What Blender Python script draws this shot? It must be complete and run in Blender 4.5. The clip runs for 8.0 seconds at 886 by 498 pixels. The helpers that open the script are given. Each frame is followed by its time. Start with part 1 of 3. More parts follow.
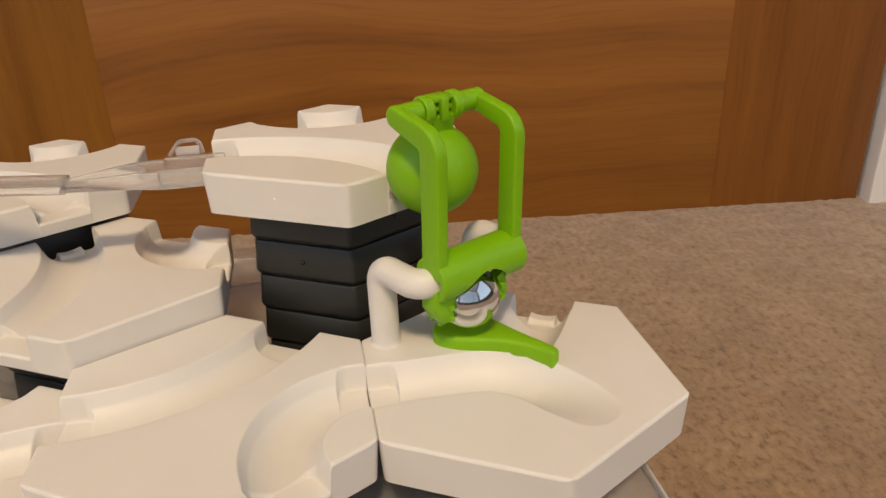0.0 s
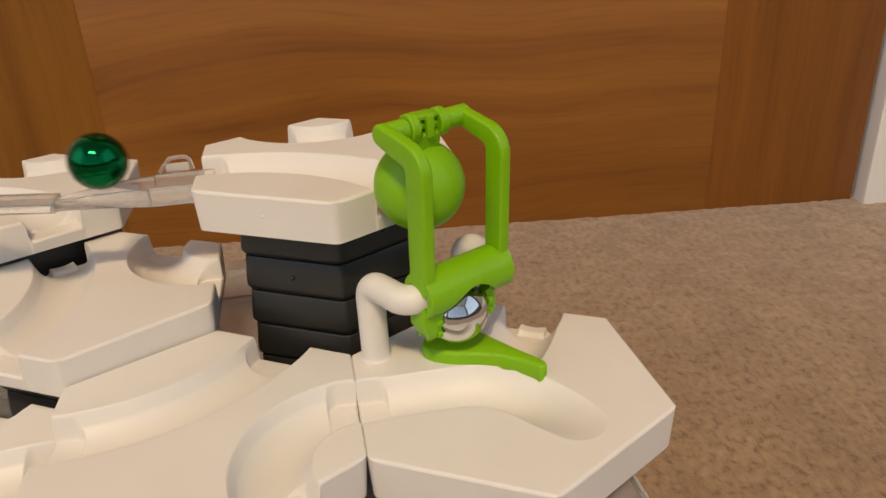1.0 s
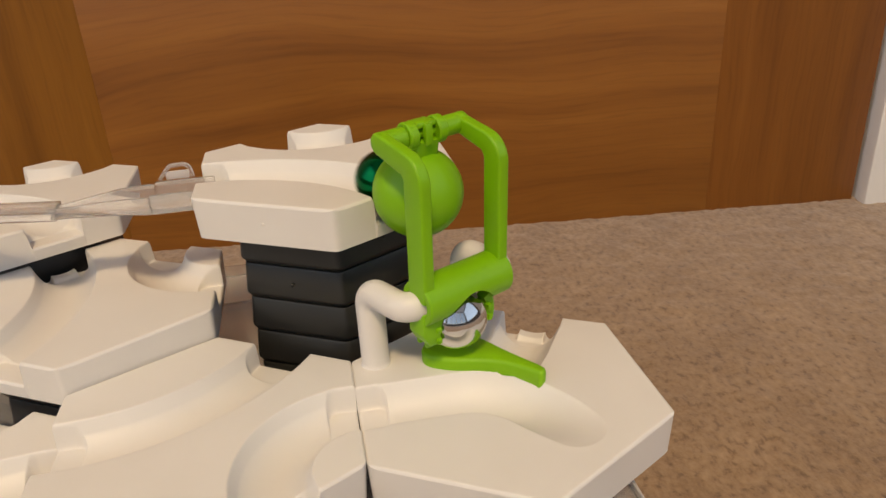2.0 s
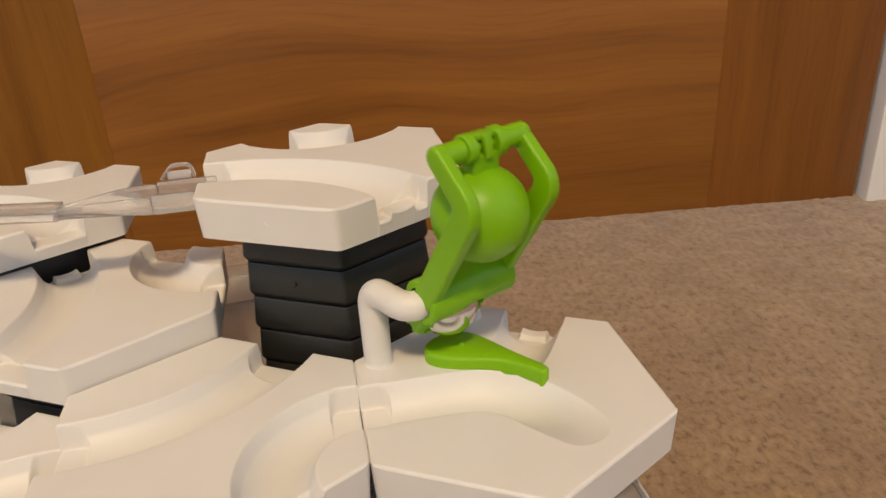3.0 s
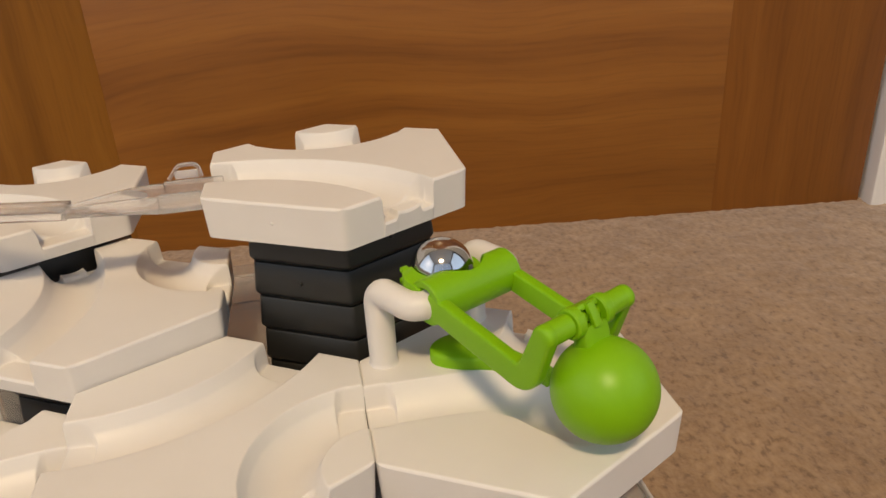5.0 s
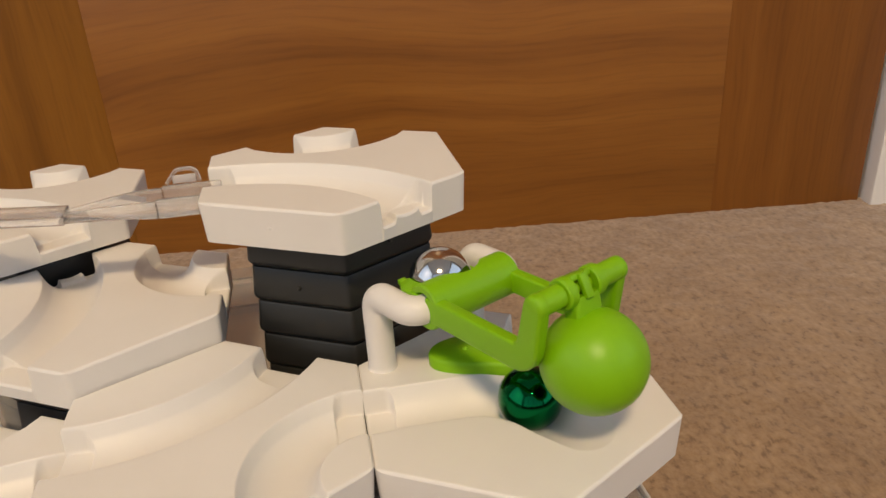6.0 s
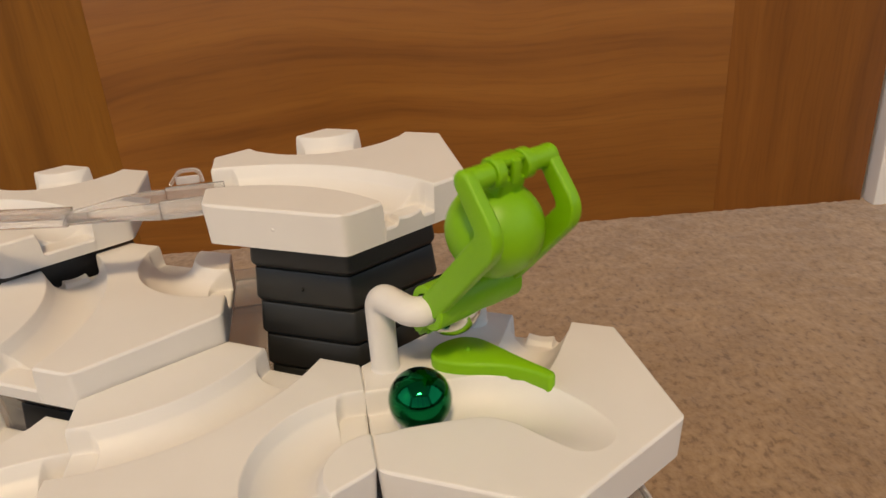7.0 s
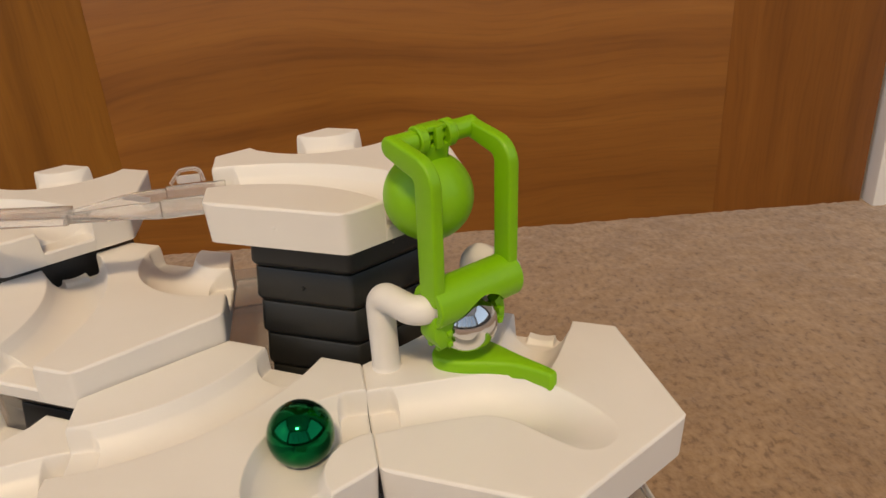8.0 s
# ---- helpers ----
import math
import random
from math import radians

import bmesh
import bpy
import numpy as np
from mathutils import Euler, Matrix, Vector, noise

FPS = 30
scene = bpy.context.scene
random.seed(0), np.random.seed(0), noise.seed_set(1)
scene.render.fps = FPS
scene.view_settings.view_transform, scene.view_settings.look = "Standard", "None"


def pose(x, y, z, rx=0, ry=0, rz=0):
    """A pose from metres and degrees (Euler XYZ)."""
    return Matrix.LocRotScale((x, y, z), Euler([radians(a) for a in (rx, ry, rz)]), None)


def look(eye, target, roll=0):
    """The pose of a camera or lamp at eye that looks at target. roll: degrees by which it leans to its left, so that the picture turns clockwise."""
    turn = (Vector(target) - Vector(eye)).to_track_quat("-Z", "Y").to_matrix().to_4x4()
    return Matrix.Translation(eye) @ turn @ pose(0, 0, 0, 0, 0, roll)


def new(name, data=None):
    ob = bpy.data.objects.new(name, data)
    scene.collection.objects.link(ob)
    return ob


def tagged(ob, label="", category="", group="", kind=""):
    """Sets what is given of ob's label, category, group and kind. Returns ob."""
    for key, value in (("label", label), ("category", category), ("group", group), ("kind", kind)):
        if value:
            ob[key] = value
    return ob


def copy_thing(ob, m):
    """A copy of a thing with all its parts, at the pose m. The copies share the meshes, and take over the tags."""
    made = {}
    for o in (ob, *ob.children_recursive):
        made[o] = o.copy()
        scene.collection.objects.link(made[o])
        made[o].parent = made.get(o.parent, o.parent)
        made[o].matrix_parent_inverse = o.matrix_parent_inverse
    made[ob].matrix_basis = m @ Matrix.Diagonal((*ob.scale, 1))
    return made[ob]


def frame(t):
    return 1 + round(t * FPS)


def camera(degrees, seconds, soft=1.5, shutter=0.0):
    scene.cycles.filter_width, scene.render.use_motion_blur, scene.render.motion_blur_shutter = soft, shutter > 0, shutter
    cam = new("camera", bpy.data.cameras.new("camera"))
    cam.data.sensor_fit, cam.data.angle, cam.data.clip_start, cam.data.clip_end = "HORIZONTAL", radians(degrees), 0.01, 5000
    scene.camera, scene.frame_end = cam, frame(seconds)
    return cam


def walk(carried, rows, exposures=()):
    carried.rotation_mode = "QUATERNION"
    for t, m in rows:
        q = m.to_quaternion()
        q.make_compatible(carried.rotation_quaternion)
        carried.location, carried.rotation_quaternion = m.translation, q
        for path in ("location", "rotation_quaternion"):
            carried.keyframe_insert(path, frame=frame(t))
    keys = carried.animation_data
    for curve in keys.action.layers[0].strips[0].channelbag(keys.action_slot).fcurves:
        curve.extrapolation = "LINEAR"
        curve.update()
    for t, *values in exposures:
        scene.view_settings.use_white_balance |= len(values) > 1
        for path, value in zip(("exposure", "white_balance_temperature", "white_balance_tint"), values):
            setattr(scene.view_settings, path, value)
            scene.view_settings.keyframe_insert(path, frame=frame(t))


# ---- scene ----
cam = camera(61.97, 8.0, 1.5, 0.5)
PATH = [
    (0, (-0.03473, -0.11894, 0.08459), (-0.00296, 0.05921, -0.00058), -2.25),
    (0.5, (-0.03365, -0.11845, 0.08563), (-0.00120, 0.05960, 0.00052), -2.34),
    (1, (-0.03222, -0.11915, 0.08762), (-0.00032, 0.05906, 0.00263), -2.84),
    (1.5, (-0.03151, -0.11925, 0.08908), (0.00008, 0.05908, 0.00423), -3.02),
    (3, (-0.03174, -0.11902, 0.08907), (-0.00068, 0.05921, 0.00381), -3.46),
    (3.5, (-0.03228, -0.11917, 0.08866), (-0.00110, 0.05923, 0.00379), -3.24),
    (4, (-0.03254, -0.11922, 0.08898), (-0.00183, 0.05908, 0.00374), -3.33),
    (4.5, (-0.03261, -0.11978, 0.08869), (-0.00225, 0.05889, 0.00411), -3.23),
    (6, (-0.03197, -0.11887, 0.08946), (-0.00164, 0.05981, 0.00489), -3.48),
    (6.5, (-0.03199, -0.11928, 0.08940), (-0.00171, 0.05964, 0.00531), -3.60),
    (7, (-0.03194, -0.11921, 0.08995), (-0.00232, 0.05958, 0.00535), -3.60),
    (7.5, (-0.03257, -0.11945, 0.08986), (-0.00250, 0.05941, 0.00559), -3.47),
    (8, (-0.03252, -0.11928, 0.08931), (-0.00252, 0.05966, 0.00516), -3.55),
]
walk(cam, [(t, look(eye, target, roll)) for t, eye, target, roll in PATH])

# ---- world, lights, exposure ----
scene.view_settings.exposure = 0.05
A = 0.029                      # apothem of a hexagonal tile
RAD = 2 * A / math.sqrt(3)     # its corner radius
LEVEL = 0.0089                 # height of one black block
THICK = 0.0093                 # thickness of a track tile
FLOOR = -0.110
ROOM = pose(0.051, 0.328, FLOOR, 0, 0, -7.2)   # x along the door, y through it


def area_lamp(name, m, watts, colour, sx, sy):
    data = bpy.data.lights.new(name, "AREA")
    data.shape, data.size, data.size_y, data.energy, data.color = "RECTANGLE", sx, sy, watts, colour
    ob = new(name, data)
    ob.matrix_world = m
    return ob


area_lamp("ceiling_lamp_light", look((-0.23, -1.13, 1.55), (0.0, 0.0, 0.0)), 26.8, (1.0, 0.74, 0.43), 0.27, 0.15)
DAY = (0.72, 0.85, 1.0)
# Cool fill from three added openings, unseen and spread wide to dim their reflections.
area_lamp("south_fill_light", ROOM @ look((0.0, -2.69, 1.30), (0.0, 0.0, 1.30)), 7.0, DAY, 3.10, 1.98)
area_lamp("west_fill_light", ROOM @ look((-1.69, -1.30, 1.30), (0.0, -1.30, 1.30)), 8.0, DAY, 2.18, 1.88)
area_lamp("east_fill_light", ROOM @ look((1.69, -1.30, 1.30), (0.0, -1.30, 1.30)), 11.0, DAY, 2.18, 1.88)
world = bpy.data.worlds.new("world")
scene.world = world
world.use_nodes = True
wn = world.node_tree
sky = wn.nodes.new("ShaderNodeTexSky")
sky.sky_type, sky.sun_disc, sky.sun_elevation, sky.sun_rotation = "NISHITA", False, radians(35), radians(250)
wn.nodes["Background"].inputs[1].default_value = 0.05
wn.links.new(sky.outputs[0], wn.nodes["Background"].inputs[0])


# ---- materials ----
def material(name, colour, rough=0.5, metal=0.0):
    m = bpy.data.materials.new(name)
    m.use_nodes = True
    b = m.node_tree.nodes["Principled BSDF"]
    b.inputs["Base Color"].default_value = (*colour, 1)
    b.inputs["Roughness"].default_value, b.inputs["Metallic"].default_value = rough, metal
    return m, m.node_tree, b


def link(t, a, b):
    t.links.new(a, b)


def noise_node(t, scale, detail=4, stretch=(1, 1, 1), distortion=0.0):
    co, mp, n = (t.nodes.new(k) for k in ("ShaderNodeTexCoord", "ShaderNodeMapping", "ShaderNodeTexNoise"))
    mp.inputs["Scale"].default_value = stretch
    n.inputs["Scale"].default_value, n.inputs["Detail"].default_value, n.inputs["Distortion"].default_value = scale, detail, distortion
    link(t, co.outputs["Object"], mp.inputs[0])
    link(t, mp.outputs[0], n.inputs["Vector"])
    return n


def ramp(t, src, stops):
    r = t.nodes.new("ShaderNodeValToRGB")
    while len(r.color_ramp.elements) < len(stops):
        r.color_ramp.elements.new(0.5)
    for e, (p, c) in zip(r.color_ramp.elements, stops):
        e.position, e.color = p, (*c, 1)
    link(t, src, r.inputs[0])
    return r


def bump(t, b, src, strength, distance):
    n = t.nodes.new("ShaderNodeBump")
    n.inputs["Strength"].default_value, n.inputs["Distance"].default_value = strength, distance
    link(t, src, n.inputs["Height"])
    link(t, n.outputs[0], b.inputs["Normal"])
    return n


def plastic(name, colour, rough, spread=0.05, grain=2500, depth=0.00004, wear=60, shine=0.5):
    m, t, b = material(name, colour, rough)
    b.inputs["Specular IOR Level"].default_value = shine
    big = noise_node(t, wear, 3)
    lo, hi = tuple(c * (1 - spread) for c in colour), tuple(min(1, c * (1 + spread)) for c in colour)
    link(t, ramp(t, big.outputs[0], [(0.3, lo), (0.7, hi)]).outputs[0], b.inputs["Base Color"])
    g = lambda v: (v, v, v)  # noqa: E731
    link(t, ramp(t, big.outputs[0], [(0.3, g(rough - 0.05)), (0.7, g(rough + 0.07))]).outputs[0], b.inputs["Roughness"])
    bump(t, b, noise_node(t, grain, 2).outputs[0], 0.25, depth)
    return m, t, b


WHITE = plastic("white_plastic", (0.715, 0.685, 0.66), 0.42, 0.02)[0]
BLACK = plastic("black_plastic", (0.016, 0.016, 0.015), 0.45, 0.12)[0]
GREEN = plastic("lime_plastic", (0.19, 0.43, 0.001), 0.40, 0.03, shine=0.35)[0]
GREEN_DARK = plastic("lime_plastic_deep", (0.20, 0.44, 0.001), 0.48, 0.03, shine=0.35)[0]
PAINT = plastic("white_gloss_paint", (0.86, 0.86, 0.86), 0.35, 0.02, 300, 0.0002, 6)[0]
# Wall tones are chosen to keep the balls' reflections dark; the walls are unseen.
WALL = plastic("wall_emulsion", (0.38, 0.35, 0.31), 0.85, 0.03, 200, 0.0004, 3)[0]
WALL_REFLECTION = plastic("dark_reflection_wall", (0.075, 0.066, 0.066), 0.8, 0.05, 200, 0.0004, 3)[0]
CEIL = plastic("ceiling_emulsion", (0.78, 0.76, 0.72), 0.9, 0.02, 150, 0.0004, 3)[0]
STEEL = material("polished_steel", (0.62, 0.61, 0.61), 0.11, 1.0)[0]
GREEN_METAL, gt, gb = material("green_anodised_metal", (0.003, 0.125, 0.037), 0.09, 1.0)
link(gt, ramp(gt, noise_node(gt, 300, 3).outputs[0], [(0.3, (0.07, 0.07, 0.07)), (0.8, (0.11, 0.11, 0.11))]).outputs[0], gb.inputs["Roughness"])
CLEAR, ct, cb = material("clear_plastic", (0.99, 0.975, 0.965), 0.035)
cb.inputs["Transmission Weight"].default_value, cb.inputs["IOR"].default_value = 0.83, 1.50


FROST, ft, fb = material("frosted_clear_plastic", (0.95, 0.93, 0.93), 0.35)
fb.inputs["Transmission Weight"].default_value, fb.inputs["IOR"].default_value = 0.6, 1.4


def wood(name, upright, dark, mid, light):
    """Varnished timber: bands that follow a warped grain, cathedral sweeps, fine pores and a slow change of tone."""
    m, t, b = material(name, mid, 0.36)
    co, sp = t.nodes.new("ShaderNodeTexCoord"), t.nodes.new("ShaderNodeSeparateXYZ")
    link(t, co.outputs["Object"], sp.inputs[0])
    along, across = (sp.outputs[2], sp.outputs[0]) if upright else (sp.outputs[0], sp.outputs[2])

    def calc(op, a, v):
        n = t.nodes.new("ShaderNodeMath")
        n.operation = op
        link(t, a, n.inputs[0])
        if isinstance(v, (int, float)):
            n.inputs[1].default_value = v
        else:
            link(t, v, n.inputs[1])
        return n.outputs[0]

    def grain(p, q, scale, detail, rough=0.5):
        v, n = t.nodes.new("ShaderNodeCombineXYZ"), t.nodes.new("ShaderNodeTexNoise")
        link(t, p, v.inputs[0])
        link(t, q, v.inputs[1])
        n.inputs["Scale"].default_value, n.inputs["Detail"].default_value, n.inputs["Roughness"].default_value = scale, detail, rough
        link(t, v.outputs[0], n.inputs["Vector"])
        return n.outputs[0]

    sweep_warp = grain(calc("MULTIPLY", along, 0.55), across, 6.0, 1.0)
    wobble = grain(calc("MULTIPLY", along, 0.5), across, 40.0, 2.0)
    warped = calc("ADD", calc("ADD", across, calc("MULTIPLY", sweep_warp, 0.02 if upright else 0.075)), calc("MULTIPLY", wobble, 0.006))
    bands = grain(calc("MULTIPLY", along, 0.035), warped, 52.0 if upright else 36.0, 3.0, 0.62)
    pores = grain(calc("MULTIPLY", along, 0.05), warped, 420.0, 3.0, 0.6)
    slow = grain(calc("MULTIPLY", along, 0.4), across, 9.0, 2.0)
    c1 = ramp(t, bands, [(0.30, dark), (0.43, tuple(0.3 * p + 0.7 * q for p, q in zip(dark, mid))), (0.54, mid), (0.72, light)])
    c2 = ramp(t, pores, [(0.33, (0.88, 0.86, 0.83)), (0.50, (1.0, 1.0, 1.0)), (0.75, (1.06, 1.06, 1.05))])
    c3 = ramp(t, slow, [(0.32, (0.88, 0.86, 0.84)), (0.68, (1.10, 1.11, 1.13))])
    colour = c1.outputs[0]
    for tone in (c2, c3):
        mix = t.nodes.new("ShaderNodeMix")
        mix.data_type, mix.blend_type = "RGBA", "MULTIPLY"
        mix.inputs[0].default_value = 1.0
        link(t, colour, mix.inputs[6])
        link(t, tone.outputs[0], mix.inputs[7])
        colour = mix.outputs[2]
    link(t, colour, b.inputs["Base Color"])
    bump(t, b, pores, 0.10, 0.0004)
    return m


WOOD_ACROSS = wood("varnished_wood_across", False, (0.170, 0.058, 0.008), (0.272, 0.103, 0.015), (0.318, 0.128, 0.021))
WOOD_UP = wood("varnished_wood_upright", True, (0.170, 0.058, 0.009), (0.235, 0.085, 0.013), (0.275, 0.105, 0.019))
WOOD_PALE = wood("varnished_wood_yellow", True, (0.190, 0.072, 0.008), (0.262, 0.104, 0.012), (0.295, 0.122, 0.017))
CARPET, kt, kb = material("beige_carpet", (0.3, 0.22, 0.15), 0.95)
k1, k2 = noise_node(kt, 290, 4, (1, 0.68, 1)), noise_node(kt, 34, 4, (1, 0.8, 1))
k1.inputs["Roughness"].default_value = 0.60
kc = ramp(kt, k1.outputs[0], [(0.33, (0.150, 0.082, 0.034)), (0.44, (0.276, 0.170, 0.085)), (0.56, (0.330, 0.211, 0.111)), (0.72, (0.400, 0.266, 0.148))])
kd = ramp(kt, k2.outputs[0], [(0.35, (0.80, 0.77, 0.74)), (0.68, (1.02, 1.02, 1.02))])
km = kt.nodes.new("ShaderNodeMix")
km.data_type, km.blend_type = "RGBA", "MULTIPLY"
km.inputs[0].default_value = 1.0
link(kt, kc.outputs[0], km.inputs[6])
link(kt, kd.outputs[0], km.inputs[7])
link(kt, km.outputs[2], kb.inputs["Base Color"])
kb.inputs["Sheen Weight"].default_value = 0.9
kb.inputs["Sheen Tint"].default_value = (1.0, 0.86, 0.74, 1)
bump(kt, kb, noise_node(kt, 330, 3, (1, 0.7, 1)).outputs[0], 0.22, 0.002)


# ---- mesh tools ----
def mesh_object(name, bm, mat, parent=None, label="", smooth=True, sharp=38):
    me = bpy.data.meshes.new(name)
    bmesh.ops.recalc_face_normals(bm, faces=bm.faces)
    bm.to_mesh(me)
    bm.free()
    if smooth:
        me.shade_smooth()
        if sharp:
            me.set_sharp_from_angle(angle=radians(sharp))
    me.materials.append(mat)
    ob = new(name, me)
    ob.parent = parent
    if label:
        ob["label"] = label
    return ob


part = mesh_object


def add_box(bm, x0, x1, y0, y1, z0, z1, bevel=0.0, m=None, segments=2):
    made = bmesh.ops.create_cube(bm, size=1)["verts"]
    for w in made:
        w.co = Vector((x0 + (w.co.x + 0.5) * (x1 - x0), y0 + (w.co.y + 0.5) * (y1 - y0), z0 + (w.co.z + 0.5) * (z1 - z0)))
    if bevel:
        edges = {e for w in made for e in w.link_edges}
        made = [w for w in bmesh.ops.bevel(bm, geom=list(edges), offset=bevel, segments=segments, profile=0.5, affect="EDGES")["verts"]] 
    if m is not None:
        done = set(made)
        bmesh.ops.transform(bm, matrix=m, verts=list(done))
    return bm


def box(*args, **kw):
    return add_box(bmesh.new(), *args, **kw)


def sweep(bm, points, section, side):
    """A closed section (list of (across, up)) carried along points; side is the fixed across vector."""
    rings, side = [], Vector(side).normalized()
    pts = [Vector(p) for p in points]
    for i, p in enumerate(pts):
        d = (pts[min(i + 1, len(pts) - 1)] - pts[max(i - 1, 0)]).normalized()
        up = side.cross(d).normalized()
        rings.append([bm.verts.new(p + side * s + up * w) for s, w in section])
    n = len(section)
    for q, w in zip(rings, rings[1:]):
        for i in range(n):
            bm.faces.new((q[i], q[(i + 1) % n], w[(i + 1) % n], w[i]))
    bm.faces.new(rings[0][::-1])
    bm.faces.new(rings[-1])
    return bm


def rounded(w, h, rad, k=4):
    out = []
    for cx, cy, a0 in ((w / 2 - rad, h / 2 - rad, 0), (-w / 2 + rad, h / 2 - rad, 90), (-w / 2 + rad, -h / 2 + rad, 180), (w / 2 - rad, -h / 2 + rad, 270)):
        for i in range(k + 1):
            t = radians(a0 + 90 * i / k)
            out.append((cx + rad * math.cos(t), cy + rad * math.sin(t)))
    return out


def bend(points, rad, k=6):
    """The polyline with its inner corners rounded."""
    pts = [Vector(p) for p in points]
    out = [pts[0]]
    for a, b, c in zip(pts, pts[1:], pts[2:]):
        d1, d2 = (a - b).normalized(), (c - b).normalized()
        ang = d1.angle(d2)
        cut = rad / math.tan(ang / 2)
        p, q = b + d1 * cut, b + d2 * cut
        mid = b + (d1 + d2).normalized() * (rad / math.sin(ang / 2))
        for i in range(k + 1):
            w = (p.lerp(q, i / k) - mid).normalized()
            out.append(mid + w * rad)
    return out + [pts[-1]]


def lathe(bm, profile, axis="Y", k=40, centre=(0, 0, 0), close=False):
    """profile: (along, radius) pairs turned about an axis."""
    rings, c = [], Vector(centre)
    for s, rad in profile:
        ring = []
        for i in range(k):
            t = 2 * math.pi * i / k
            p, q = rad * math.cos(t), rad * math.sin(t)
            ring.append(bm.verts.new(c + Vector({"X": (s, p, q), "Y": (q, s, p), "Z": (p, q, s)}[axis])))
        rings.append(ring)
    pairs = list(zip(rings, rings[1:])) + ([(rings[-1], rings[0])] if close else [])
    for a, b in pairs:
        for i in range(k):
            bm.faces.new((a[i], a[(i + 1) % k], b[(i + 1) % k], b[i]))
    if not close:
        bm.faces.new(rings[0])
        bm.faces.new(rings[-1])
    return bm


def empty(name, m, label, category, group=""):
    ob = new(name)
    ob.empty_display_size = 0.01
    ob.matrix_world = m
    return tagged(ob, label, category, group)


# ---- room ----
def room_part(name, bm, mat, label="", kind="structure", parent=None, **kw):
    ob = mesh_object(name, bm, mat, parent, label, **kw)
    if parent is None:
        ob.matrix_world = ROOM
        tagged(ob, kind=kind)
    return ob


def carpet():
    """One sheet: fine, tufted mesh near the track, coarse out to the walls."""
    xs = np.concatenate([np.linspace(-1.6, -0.62, 8)[:-1], np.arange(-0.62, 0.62, 0.0042), np.linspace(0.62, 1.6, 8)])
    ys = np.concatenate([np.linspace(-2.6, -0.62, 8)[:-1], np.arange(-0.62, 0.08, 0.0042)])
    X, Y = np.meshgrid(xs, ys)
    rng = np.random.RandomState(5)
    inner = (np.abs(X) < 0.6) & (Y > -0.6) & (Y < 0.06)
    Z = np.where(inner, rng.uniform(-0.0006, 0.0005, X.shape), 0)
    X = X + np.where(inner, rng.uniform(-0.0014, 0.0014, X.shape), 0)
    Y = Y + np.where(inner, rng.uniform(-0.0014, 0.0014, Y.shape), 0)
    h, w = X.shape
    idx = np.arange(h * w).reshape(h, w)
    faces = np.stack([idx[:-1, :-1], idx[:-1, 1:], idx[1:, 1:], idx[1:, :-1]], -1).reshape(-1, 4)
    me = bpy.data.meshes.new("floor")
    me.from_pydata(np.stack([X, Y, Z], -1).reshape(-1, 3).tolist(), [], faces.tolist())
    me.shade_smooth()
    me.materials.append(CARPET)
    ob = new("floor", me)
    ob.matrix_world = ROOM
    tagged(ob, "beige speckled short-pile carpet floor", "carpet", kind="structure")


carpet()
DL, DR, SL, SR = -0.330, 0.2795, -0.2065, 0.1768     # door's edges and stiles
door = empty("door_1", ROOM, "varnished reddish-brown wooden panel door, closed", "door")
tagged(door, kind="structure")
part("rail", box(SL, SR, 0.0, 0.036, -0.002, 0.215, 0.0002), WOOD_ACROSS, door, "bottom rail with horizontal grain")
part("stile", box(DL, SL - 0.0001, 0.0003, 0.036, -0.002, 1.98, 0.0002), WOOD_PALE, door, "upright stile with vertical grain")
part("stile", box(SR + 0.0001, DR, 0.0003, 0.036, -0.002, 1.98, 0.0002), WOOD_UP, door, "upright stile with vertical grain")
part("panel", box(SL, SR, 0.012, 0.026, 0.2155, 1.86, 0.002), WOOD_UP, door)
part("rail", box(SL, SR, 0.0, 0.036, 1.8605, 1.98, 0.0002), WOOD_ACROSS, door)


def architrave(name, x0, x1):
    """White door casing with a stepped moulding."""
    s = 1 if x1 > x0 else -1
    bm = bmesh.new()
    lo, hi = min(x0, x1), max(x0, x1)
    add_box(bm, lo, hi, -0.010, 0.06, -0.002, 2.05, 0.002)
    inner, outer = (x0 + s * 0.018, x1 - s * 0.006)
    add_box(bm, min(inner, outer), max(inner, outer), -0.017, -0.009, -0.002, 2.045, 0.003)
    room_part(name, bm, PAINT, "white gloss painted door casing")


architrave("trim_1", DR + 0.003, DR + 0.062)
architrave("trim_2", DL - 0.003, DL - 0.062)
room_part("trim_3", box(DL - 0.062, DR + 0.062, -0.010, 0.06, 2.051, 2.11, 0.002), PAINT, "white gloss painted door head")
room_part("wall_north", box(-1.6, DL - 0.063, 0.0, 0.1, -0.01, 2.4), WALL)
room_part("wall_north_2", box(DR + 0.063, 1.6, 0.0, 0.1, -0.01, 2.4), WALL)
room_part("wall_north_3", box(DL - 0.062, DR + 0.062, 0.001, 0.1, 2.112, 2.4), WALL)
room_part("wall_north_4", box(DL - 0.062, DR + 0.062, 0.061, 0.1, -0.01, 2.11), WALL)
room_part("baseboard", box(DR + 0.064, 1.598, -0.014, -0.001, -0.002, 0.10, 0.003), PAINT, "white painted skirting board")
